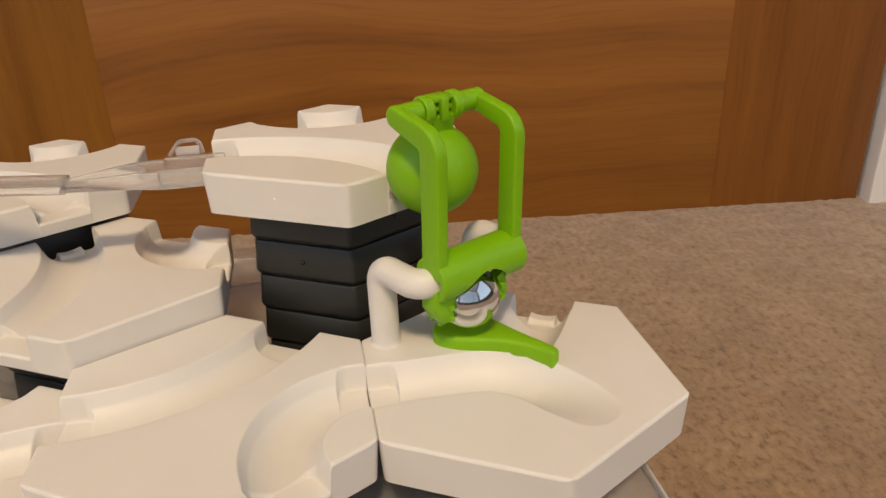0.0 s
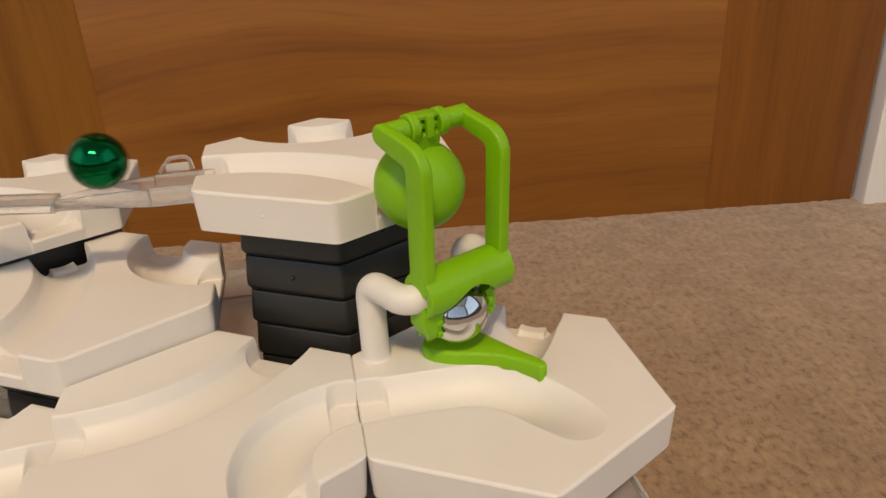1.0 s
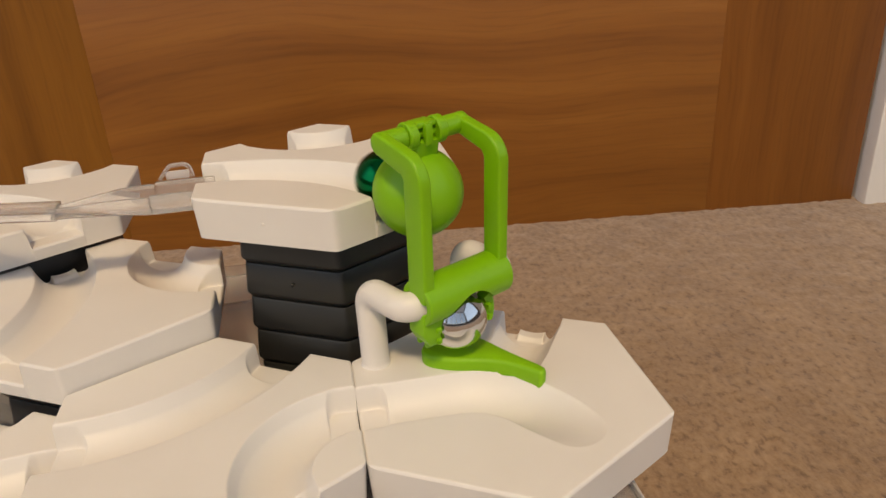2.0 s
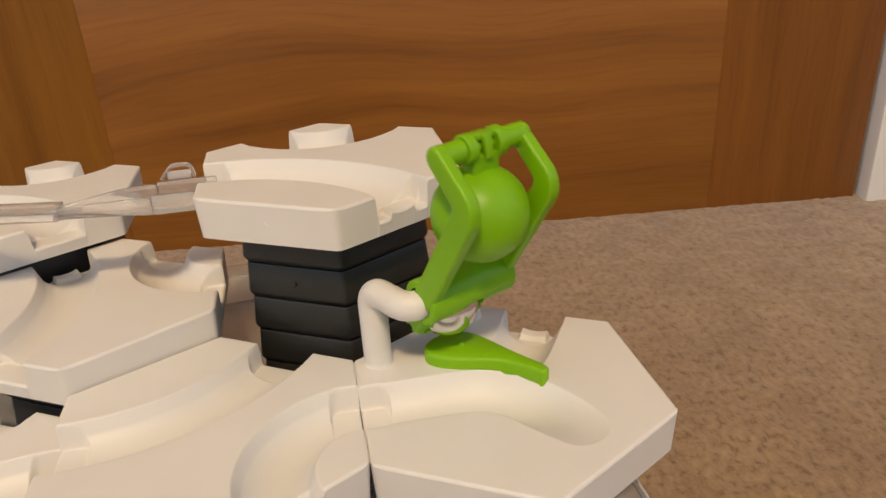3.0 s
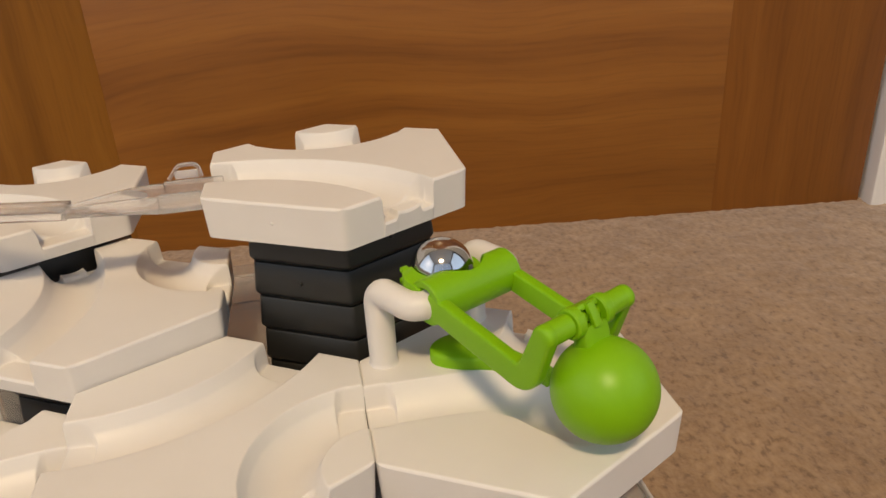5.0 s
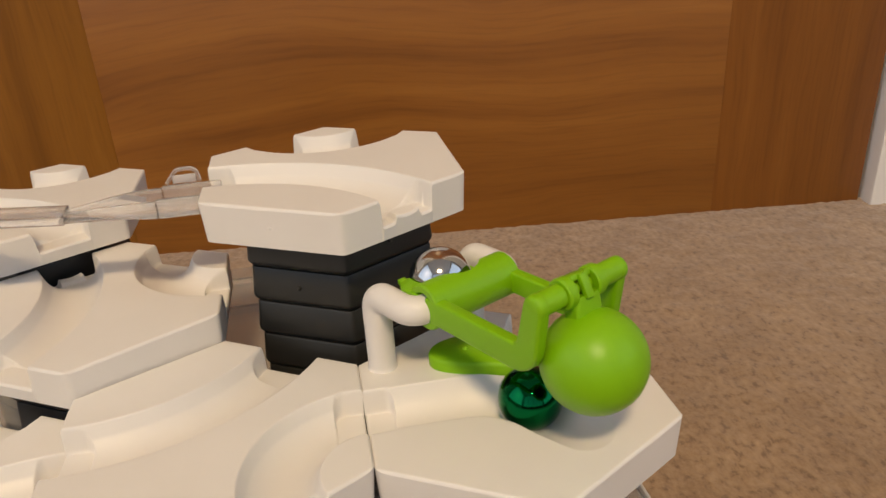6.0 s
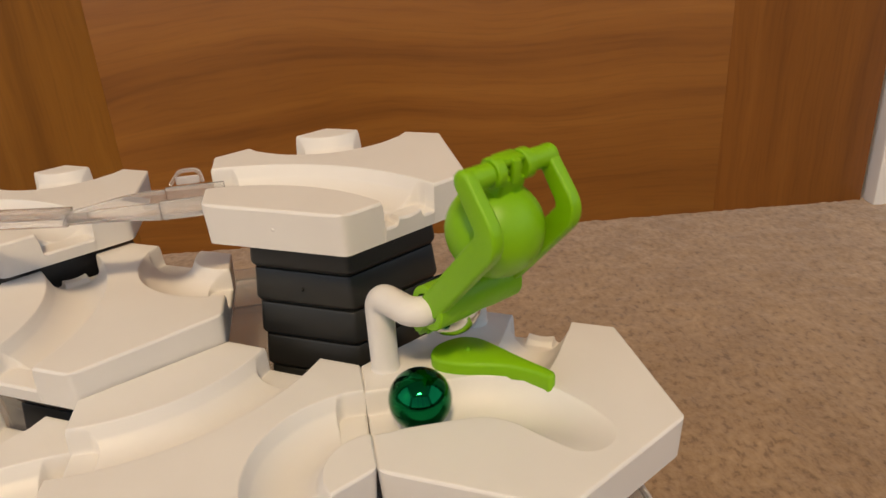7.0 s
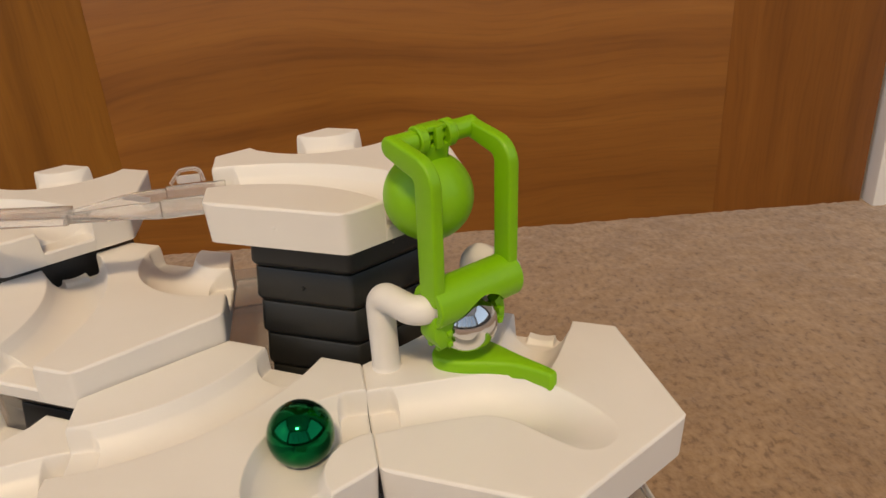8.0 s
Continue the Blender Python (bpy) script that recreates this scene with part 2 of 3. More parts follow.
# Unseen side walls, opened for the fill lights; the east one darkened for reflections.
for name, x0, x1, y0, y1, z0, z1, paint in (("wall_west", -1.7, -1.601, -2.40, -0.20, 0.35, 2.25, WALL), ("wall_east", 1.601, 1.7, -2.40, -0.20, 0.35, 2.25, WALL_REFLECTION)):
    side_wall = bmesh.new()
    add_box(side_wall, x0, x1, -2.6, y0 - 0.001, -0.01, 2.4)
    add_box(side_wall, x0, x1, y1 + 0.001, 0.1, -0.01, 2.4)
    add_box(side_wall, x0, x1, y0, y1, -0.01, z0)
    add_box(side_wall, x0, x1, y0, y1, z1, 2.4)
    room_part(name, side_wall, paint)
# Unseen south wall, dark for the balls to mirror, opened for its fill light.
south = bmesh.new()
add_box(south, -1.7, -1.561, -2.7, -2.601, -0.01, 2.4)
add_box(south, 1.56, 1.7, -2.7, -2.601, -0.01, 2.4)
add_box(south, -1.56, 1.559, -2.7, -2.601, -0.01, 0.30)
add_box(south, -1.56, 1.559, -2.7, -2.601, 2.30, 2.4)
room_part("wall_south", south, WALL_REFLECTION)
room_part("ceiling", box(-1.7, 1.7, -2.7, 0.1, 2.401, 2.5), CEIL)


# Frames for the three added openings that the fill lights stand in.
def fill_frames(name, label, bars):
    frame_set = empty(name, ROOM, label, "window")
    tagged(frame_set, kind="structure")
    for x0, x1, y0, y1, z0, z1 in bars:
        part("frame", box(x0, x1, y0, y1, z0, z1, 0.003), PAINT, frame_set)


fill_frames("fill_frame_south", "added wide white frame around the south fill light, out of view", [(-1.559, 1.558, -2.68, -2.63, z, z + 0.049) for z in (0.301, 2.25)]
              + [(x, x + 0.06, -2.68, -2.63, 0.351, 2.249) for x in (-1.558, -0.80, -0.03, 0.74, 1.497)])
for name, x, y0, y1, z0, z1 in (("fill_frame_west", -1.68, -2.40, -0.20, 0.35, 2.25), ("fill_frame_east", 1.63, -2.40, -0.20, 0.35, 2.25)):
    fill_frames(name, "added white frame around a side fill light, out of view", [(x, x + 0.05, y0 + 0.001, y1 - 0.001, z, z + 0.03) for z in (z0 + 0.001, z1 - 0.031)]
                  + [(x, x + 0.05, y, y + 0.03, z0 + 0.032, z1 - 0.032) for y in (y0 + 0.001, y1 - 0.031)])


# ---- hexagonal tiles ----
def unit(deg):
    return np.array((math.cos(radians(deg)), math.sin(radians(deg))))


def smoothstep(v, lo, hi):
    t = np.clip((v - lo) / (hi - lo), 0, 1)
    return t * t * (3 - 2 * t)


GD, GR = 0.0056, 0.0074      # channel depth and profile radius


def channel(dist, depth=GD):
    """Height of a rounded channel with sloping upper walls at a distance from its middle line."""
    q = np.minimum(dist, 0.0058)
    z = -depth + GR - np.sqrt(GR * GR - q * q)
    return z + np.maximum(0, dist - 0.0058) * 2.1


def pockets(P, z, ends, tongues=()):
    """The recess with rounded inner corners for a rail's end at each mouth; at its edge a low tongue between two notches."""
    for deg in ends:
        n = unit(deg)
        along, across = P @ n, np.abs(P @ np.array((-n[1], n[0])))
        qx, qy = across - 0.0070 + 0.0026, (A - 0.0066) - along + 0.0026
        d = np.hypot(np.maximum(qx, 0), np.maximum(qy, 0)) - 0.0026
        d = np.where((qx < 0) & (qy < 0), np.maximum(qx, qy) - 0.0026, d)
        z = np.minimum(z, -0.0057 * (1 - smoothstep(d, -0.0007, 0.0)))
        if deg % 360 in tongues:
            mask = (1 - smoothstep(across, 0.0029, 0.0034)) * smoothstep(along, A - 0.0042, A - 0.0026)
            top = -0.0049 + 0.0005 * (across / 0.0030) ** 2
            z = np.maximum(z, -0.0057 + mask * (top + 0.0057))
            notch = smoothstep(across, 0.0034, 0.0039) * (1 - smoothstep(across, 0.0062, 0.0067)) * smoothstep(along, A - 0.0032, A - 0.0026)
            z = np.where(notch > 0, np.minimum(z, -0.0057 - 0.0003 * notch), z)
    return z


def curve_field(P, arcs, tongues=()):
    z = np.zeros(len(P))
    for deg1, deg2 in arcs:
        gap = abs(deg2 - deg1)
        mid, half = radians((deg1 + deg2) / 2), radians(gap / 2)
        c = np.array((math.cos(mid), math.sin(mid))) * A / math.cos(half)
        z = np.minimum(z, channel(np.abs(np.linalg.norm(P - c, axis=1) - A * math.tan(half))))
        z = pockets(P, z, (deg1, deg2), tongues)
    return z


def path_field(P, points, z, steps=36):
    """Channel along a smooth line through the points; each: x, y, depth, half width."""
    K = np.array(points, float)
    K = np.vstack([2 * K[0] - K[1], K, 2 * K[-1] - K[-2]])
    fine = []
    for p0, p1, p2, p3 in zip(K, K[1:], K[2:], K[3:]):
        for t in np.arange(steps) / steps:
            fine.append(0.5 * (2 * p1 + (p2 - p0) * t + (2 * p0 - 5 * p1 + 4 * p2 - p3) * t * t + (3 * p1 - p0 - 3 * p2 + p3) * t ** 3))
    for x, y, depth, half in fine + [K[-2]]:
        q = np.minimum(np.hypot(P[:, 0] - x, P[:, 1] - y) / half, 1)
        z = np.minimum(z, -depth * (1 - q ** 2.2) ** 0.95)
    return z


def hexagon_mesh(name, field, n=160, thick=THICK):
    size, gap = RAD - 0.00010, 0.0006
    pts, index = [], {}
    e1, e2 = unit(30) * size / n, unit(90) * size / n
    for i in range(-n, n + 1):
        for j in range(max(-n, -i - n), min(n, -i + n) + 1):
            index[i, j] = len(pts)
            pts.append(i * e1 + j * e2)
    P = np.array(pts)
    proj = np.abs(np.stack([P @ unit(d) for d in (0, 60, 120)], 1)) + 1e-4
    P = P * (proj.max(1) / (proj ** 70).sum(1) ** (1 / 70))[:, None]     # rounded upright corners
    apo = size * math.sqrt(3) / 2
    edge = apo - np.max(np.abs(np.stack([P @ unit(d) for d in (0, 60, 120)], 1)), axis=1)
    lip = np.maximum(0, gap - edge)
    z = np.minimum(field(P), 0) - (gap - np.sqrt(np.maximum(0, gap * gap - lip * lip)))
    z = np.maximum(z, -thick + 0.0006)
    faces = []
    for (i, j), k in index.items():
        if (i + 1, j) in index and (i, j + 1) in index:
            faces.append((k, index[i + 1, j], index[i, j + 1]))
        if (i + 1, j) in index and (i + 1, j - 1) in index:
            faces.append((k, index[i + 1, j - 1], index[i + 1, j]))
    verts = [(p[0], p[1], h) for p, h in zip(P, z)]
    ring = sorted((k for (i, j), k in index.items() if max(abs(i), abs(j), abs(i + j)) == n), key=lambda k: math.atan2(P[k][1], P[k][0]))
    base = len(verts)
    verts += [verts[k] for k in ring] + [(P[k][0] * 0.985, P[k][1] * 0.985, -thick) for k in ring]
    m = len(ring)
    faces += [(base + i, base + m + i, base + m + (i + 1) % m, base + (i + 1) % m) for i in range(m)]
    faces.append(tuple(range(base + 2 * m - 1, base + m - 1, -1)))
    me = bpy.data.meshes.new(name)
    me.from_pydata(verts, [], faces)
    me.shade_smooth()
    sides = [p for p in me.polygons if len(p.vertices) > 4]
    for p in sides:
        p.use_smooth = False
    me.set_sharp_from_angle(angle=radians(75))
    me.materials.append(WHITE)
    return me


def curve_tile(x, y, level, arcs, label, name="track_tile", lift=0.0, tilt=0.0, tongues=()):
    top = level * LEVEL + lift
    me = hexagon_mesh(name, lambda P: curve_field(P, arcs, tongues))
    ob = new(name, me)
    ob.matrix_world = pose(x + A, y, top) @ pose(0, 0, 0, 0, tilt) @ pose(-A, 0, 0)
    return tagged(ob, label, "track tile", "hexagonal track tiles")


ARCS = lambda turn: ((60 + turn, 180 + turn), (300 + turn, 360 + turn))  # noqa: E731
curve_tile(-2 * A, 0, 0, ARCS(0), "white plastic hexagonal tile with two curved ball channels", lift=0.0009, tilt=1.9)
tile_t = curve_tile(-A, 1.5 * RAD, 4, ARCS(120), "white plastic curve tile on top of a black block tower", tongues=(300,))
mark = bmesh.new()
bmesh.ops.create_uvsphere(mark, u_segments=10, v_segments=6, radius=0.00055, matrix=Matrix.Translation((*(unit(240) * (A - 0.0006)), -0.0046)))
part("mould_mark", mark, WHITE, tile_t)
curve_tile(-3 * A, 1.5 * RAD, 1, ARCS(60), "white plastic curve tile raised on one black block", tongues=(120,))
curve_tile(-4 * A + 0.0020, 3 * RAD - 0.0018, 2, ARCS(120), "white plastic curve tile beneath a clear rail", lift=0.0018)
curve_tile(-4 * A, 0, 0, ((240, 360), (60, 120)), "white plastic hexagonal tile with a ball channel at its edge", lift=-0.0028)



def flip_field(P):
    z = path_field(P, [(-A - 0.003, 0.0, GD, 0.0066), (-0.015, 0.0, GD, 0.0066), (-0.005, -0.0008, GD, 0.0068), (0.002, -0.005, 0.0050, 0.0068),
                       (0.0065, -0.0110, 0.0023, 0.0066), (0.0094, -0.0157, 0.0006, 0.0058)], np.zeros(len(P)))
    z = pockets(P, z, (180,))
    z = path_field(P, [(0.0165, 0.0285, GD, 0.0070), (0.008, 0.0138, GD, 0.0066), (0.0048, 0.0083, 0.0050, 0.0060)], z)
    z = pockets(P, z, (60,), (60,))
    return z


flip_tile = empty("catapult_tile", pose(0, 0, 0), "white hexagonal tile with a landing trough and two bent posts", "track tile", "hexagonal track tiles")
ob = new("tile_body", hexagon_mesh("tile_body", flip_field))
ob.parent, ob.location, ob.scale = flip_tile, (0, 0, 0.0005), (1.008, 1.008, 1.0)


# ---- the tilting hammer's posts, lever and frame ----
UVZ = pose(0, 0, 0, 0, 0, -60)          # x: the way it falls, y: along its axle
FALL = pose(0, 0, 0, 0, 0, -62.3)       # the same for the hammer, a little askew on its pins
AXLE = Vector((-0.0112, 0.0, 0.0191))


def tube(bm, pts, rad, k=24):
    """A round tube along any line, its section carried without twist."""
    pts = [Vector(p) for p in pts]
    d = (pts[1] - pts[0]).normalized()
    side, rings = d.orthogonal().normalized(), []
    for i, p in enumerate(pts):
        d2 = (pts[min(i + 1, len(pts) - 1)] - pts[max(i - 1, 0)]).normalized()
        side = d.rotation_difference(d2) @ side
        d = d2
        up = d.cross(side)
        rings.append([bm.verts.new(p + (side * math.cos(2 * math.pi * j / k) + up * math.sin(2 * math.pi * j / k)) * rad) for j in range(k)])
    for q, w in zip(rings, rings[1:]):
        for i in range(k):
            bm.faces.new((q[i], q[(i + 1) % k], w[(i + 1) % k], w[i]))
    bm.faces.new(rings[0][::-1])
    bm.faces.new(rings[-1])
    return bm


def post(sign, reach):
    """Up from the tile, over, and round into the axle."""
    v, bm = sign * 0.0131, bmesh.new()
    tube(bm, bend([(-0.0250, v, -0.0008), (-0.0250, v, 0.0181), (reach, v, 0.0182), (reach, v - sign * 0.0070, 0.0184)], 0.0034, 10), 0.0030, 28)
    lathe(bm, [(-0.0008, 0.0036), (0.0004, 0.0033), (0.0012, 0.00295)], "Z", 28, (-0.0250, v, 0))
    bmesh.ops.transform(bm, matrix=UVZ, verts=bm.verts)
    part("post", bm, WHITE, flip_tile, "white bent tube post", sharp=50)


post(-1, -0.0124)
post(1, -0.0120)

lever = empty("lever", UVZ @ pose(-0.0143, 0.0009, 0.0003), "lime green plastic paddle lever lying in the tile", "lever")


def paddle():
    """A rounded head narrowing to a bar, with a softened upper edge; from the axle's side round the front."""
    guide = [(4.5, 4.3), (-1, 2.5), (-5.5, -0.7), (-9.0, -4.1), (-12.3, -6.4), (-15.2, -7.3), (-17.8, -6.2), (-19.2, -3.3), (-19, 0), (-17.5, 3.2),
             (-14.5, 5.2), (-10.4, 5.8), (-6, 6.0), (-2, 6.3), (1.5, 6.7), (4.7, 7.0), (6.2, 6.6), (6.7, 5.4), (6.1, 4.5)]
    K = [Vector(p) / 1000 + Vector((0.0132, 0)) for p in guide]
    outline = []
    for i in range(len(K)):
        p0, p1, p2, p3 = K[i - 1], K[i], K[(i + 1) % len(K)], K[(i + 2) % len(K)]
        for t in (0, 0.33, 0.67):
            outline.append(0.5 * (2 * p1 + (p2 - p0) * t + (2 * p0 - 5 * p1 + 4 * p2 - p3) * t * t + (3 * p1 - p0 - 3 * p2 + p3) * t ** 3))
    bm, n = bmesh.new(), len(outline)
    rings = []
    for z, cut in ((-0.0028, 0.0006), (-0.0022, 0.0001), (0.0022, 0.0), (0.0027, 0.0002), (0.0030, 0.0006)):
        ring = []
        for i, p in enumerate(outline):
            d = (outline[(i + 1) % n] - outline[i - 1]).normalized()
            ring.append(bm.verts.new((*(p + Vector((d.y, -d.x)) * cut), z)))
        rings.append(ring)
    for a, b in zip(rings, rings[1:]):
        for i in range(n):
            bm.faces.new((a[i], a[(i + 1) % n], b[(i + 1) % n], b[i]))
    bm.faces.new(rings[0][::-1])
    bm.faces.new(rings[-1])
    bmesh.ops.create_uvsphere(bm, u_segments=12, v_segments=6, radius=0.0007, matrix=Matrix.Translation((0.0005, 0.0, 0.0029)))
    return bm


part("paddle", paddle(), GREEN_DARK, lever, sharp=60)

HINGE = Vector((-0.0101, 0.0, 0.0298))        # from the axle, upright
hammer = empty("hammer", FALL @ Matrix.Translation(AXLE), "lime green plastic tilting frame with a steel counterweight ball", "hammer")


def arm(v, depth):
    """A flat arm, deep where it rises from the sleeve and slimmer past its bend, with a rounded end on the crossbar."""
    bm, rings = bmesh.new(), []
    pts = bend([(0.0002, v, 0.0008), (0.0006, v, 0.0274), (HINGE.x, v, HINGE.z)], 0.0036, 9)
    for i, p in enumerate(pts):
        d = (pts[min(i + 1, len(pts) - 1)] - pts[max(i - 1, 0)]).normalized()
        up = Vector((d.z, 0, -d.x))
        deep = depth - 0.0015 * min(1, max(0, (0.0012 - p.x) / 0.0060))
        rings.append([bm.verts.new(p + Vector((0, a, 0)) + up * b) for a, b in rounded(0.0026, deep, 0.0006, 4)])
    n = len(rings[0])
    for a, b in zip(rings, rings[1:]):
        for i in range(n):
            bm.faces.new((a[i], a[(i + 1) % n], b[(i + 1) % n], b[i]))
    bm.faces.new(rings[0][::-1])
    bm.faces.new(rings[-1])
    lathe(bm, [(-0.00128, 0.0014), (-0.0011, 0.00185), (-0.0007, 0.00213), (0.0007, 0.00213), (0.0011, 0.00185), (0.00128, 0.0014)], "Y", 28, (HINGE.x, v, HINGE.z))
    return bm


for v, depth in ((-0.0104, 0.0056), (0.0088, 0.0050)):
    part("arm", arm(v, depth), GREEN, hammer)


def bar(v0, v1):
    bm = lathe(bmesh.new(), [(v0, 0.0018), (v0 + 0.0002, 0.0021), (v1 - 0.0002, 0.0021), (v1, 0.0018)], "Y", 24, HINGE)
    return bm


part("crossbar", bar(-0.0104, -0.0052), GREEN, hammer)
part("crossbar", bar(0.0040, 0.0088), GREEN, hammer)
part("hinge_pin", lathe(bmesh.new(), [(-0.0056, 0.0011), (0.0044, 0.0011)], "Y", 16, HINGE), GREEN, hammer)


WEIGHT = Vector((-0.0006, -0.0017, -0.0072))


def ball_mesh(bm, rad, k=48, centre=(0, 0, 0)):
    bmesh.ops.create_uvsphere(bm, u_segments=k, v_segments=k // 2, radius=rad, matrix=Matrix.Translation(centre))
    return bm


def carved(bm, cutter):
    """bm less the cutter, both closed; the cutter's bmesh is used up."""
    made = []
    for b in (bm, cutter):
        bmesh.ops.recalc_face_normals(b, faces=b.faces)
        me = bpy.data.meshes.new("carving")
        b.to_mesh(me)
        b.free()
        made.append(new("carving", me))
    mod = made[0].modifiers.new("cut", "BOOLEAN")
    mod.operation, mod.object, mod.solver = "DIFFERENCE", made[1], "EXACT"
    bpy.context.view_layer.update()
    whole = made[0].evaluated_get(bpy.context.evaluated_depsgraph_get())
    out = bmesh.new()
    out.from_mesh(whole.to_mesh())
    whole.to_mesh_clear()
    for ob in made:
        me = ob.data
        bpy.data.objects.remove(ob)
        bpy.data.meshes.remove(me)
    return out


def socket(rad):
    return ball_mesh(bmesh.new(), rad, 64, WEIGHT)


def barrel():
    """The axle sleeve: a thick tube, hollowed where the counterweight ball sits."""
    prof = [(-0.0116, 0.0032), (-0.0116, 0.0044), (-0.0113, 0.0047), (0.0096, 0.0047), (0.0101, 0.0042), (0.0101, 0.0028)]
    hollow = socket(0.0093)
    for w in hollow.verts:
        w.co.y = -0.0006 + (w.co.y - WEIGHT.y) * 0.80
    return carved(lathe(bmesh.new(), prof, "Y", 72, (0, 0, 0), True), hollow)


part("axle_sleeve", barrel(), GREEN, hammer)


def claw(sign, low, front):
    """Half of the ring that clips round the counterweight ball, with two small teeth on its rim."""
    bm = bmesh.new()
    rings = []
    for i in range(15):
        t = radians(low + (30 - low) * i / 14)
        d = Vector((0, sign * math.cos(t), math.sin(t)))
        rings.append([bm.verts.new(WEIGHT + d * rad + Vector((x, 0, 0))) for x, rad in
                      ((0.0002, 0.0066), (0.0002, 0.0085), (0.0008, 0.0092), (front - 0.0008, 0.0092), (front, 0.0084), (front, 0.0066), (front - 0.001, 0.0065), (0.0008, 0.0065))])
    for a, b in zip(rings, rings[1:]):
        for i in range(8):
            bm.faces.new((a[i], a[(i + 1) % 8], b[(i + 1) % 8], b[i]))
    bm.faces.new(rings[0][::-1])
    bm.faces.new(rings[-1])
    for deg in (low + 5, low + 26):
        t = radians(deg)
        m = Matrix.Translation(WEIGHT + Vector((front, sign * 0.0069 * math.cos(t), 0.0069 * math.sin(t)))) @ pose(0, 0, 0, deg * sign)
        bmesh.ops.create_cube(bm, size=1, matrix=m @ Matrix.Diagonal((0.0016, 0.0010, 0.0012, 1)))
    return bm


def jaw():
    """The block beside the counterweight, hollowed to the ball, with small teeth on its rims."""
    bm, shape = bmesh.new(), [(-11.9, -1.6), (-12.1, -6.4), (-10.6, -9.1), (-8.2, -9.5), (-5.5, -8.4), (-5.5, -1.6)]
    rows = [[bm.verts.new((x, y / 1000, z / 1000)) for y, z in shape] for x in (-0.0024, 0.0024)]
    for i in range(6):
        bm.faces.new((rows[0][i], rows[0][(i + 1) % 6], rows[1][(i + 1) % 6], rows[1][i]))
    bm.faces.new(rows[0][::-1])
    bm.faces.new(rows[1])
    bmesh.ops.bevel(bm, geom=list(bm.edges), offset=0.0004, segments=2, profile=0.5, affect="EDGES")
    bm = carved(bm, socket(0.0069))
    for z in (-0.0062, -0.0086):
        add_box(bm, 0.0014, 0.0029, -0.0090, -0.0078, z - 0.0006, z + 0.0006, 0.0002)
    for x in (-0.0019, 0.0006):
        add_box(bm, x - 0.0006, x + 0.0006, -0.0104, -0.0086, -0.0103, -0.0088, 0.0003)
    return bm


part("jaw", jaw(), GREEN, hammer)
part("claw", claw(1, -16, 0.0026), GREEN, hammer)


part("counterweight", ball_mesh(bmesh.new(), 0.0066, 56, WEIGHT), STEEL, hammer, "shiny steel ball", sharp=0)

# the hollow head swings on the crossbar; its own space has the hinge as origin
HEAD = HINGE + Vector((0, -0.0007, 0))
head = empty("head", Matrix.Translation(HEAD), "lime green hollow ball-shaped cup hanging from the crossbar", "")
head.parent = hammer
CUP = Vector((-0.0027, 0.0, -0.0130))


def cup():
    ro, ri, cut = 0.0093, 0.0080, radians(128)
    prof = [(ro * math.cos(cut * i / 30), ro * math.sin(cut * i / 30) + 1e-6) for i in range(31)]
    prof += [(ri * math.cos(cut * i / 24), ri * math.sin(cut * i / 24) + 1e-6) for i in range(24, -1, -1)]
    return lathe(bmesh.new(), prof, "X", 56, CUP)


part("cup", cup(), GREEN, head, sharp=50)


def stem():
    bm = bmesh.new()
    sweep(bm, [(-0.0012, 0, -0.0055), (-0.0004, 0, -0.0030), (0, 0, -0.0012)], rounded(0.0062, 0.0036, 0.0008, 3), (0, 1, 0))
    return bm


part("stem", stem(), GREEN, head)


def knuckle(v0, v1):
    return lathe(bmesh.new(), [(v0, 0.0012), (v0, 0.0025), (v0 + 0.0003, 0.0028), (v1 - 0.0003, 0.0028), (v1, 0.0025), (v1, 0.0012)], "Y", 28, (0, 0, 0), True)


for v0, v1 in ((-0.0045, -0.0024), (0.0024, 0.0045)):
    part("knuckle", knuckle(v0, v1), GREEN, head)
clip = bmesh.new()
add_box(clip, -0.0022, 0.0016, -0.0024, 0.0024, 0.0012, 0.0024, 0.0004)
add_box(clip, 0.0012, 0.0024, -0.0009, 0.0009, -0.0022, 0.0022, 0.0003)
add_box(clip, -0.0024, -0.0012, -0.0024, 0.0024, -0.0030, 0.0018, 0.0004)
part("clip", clip, GREEN, head)


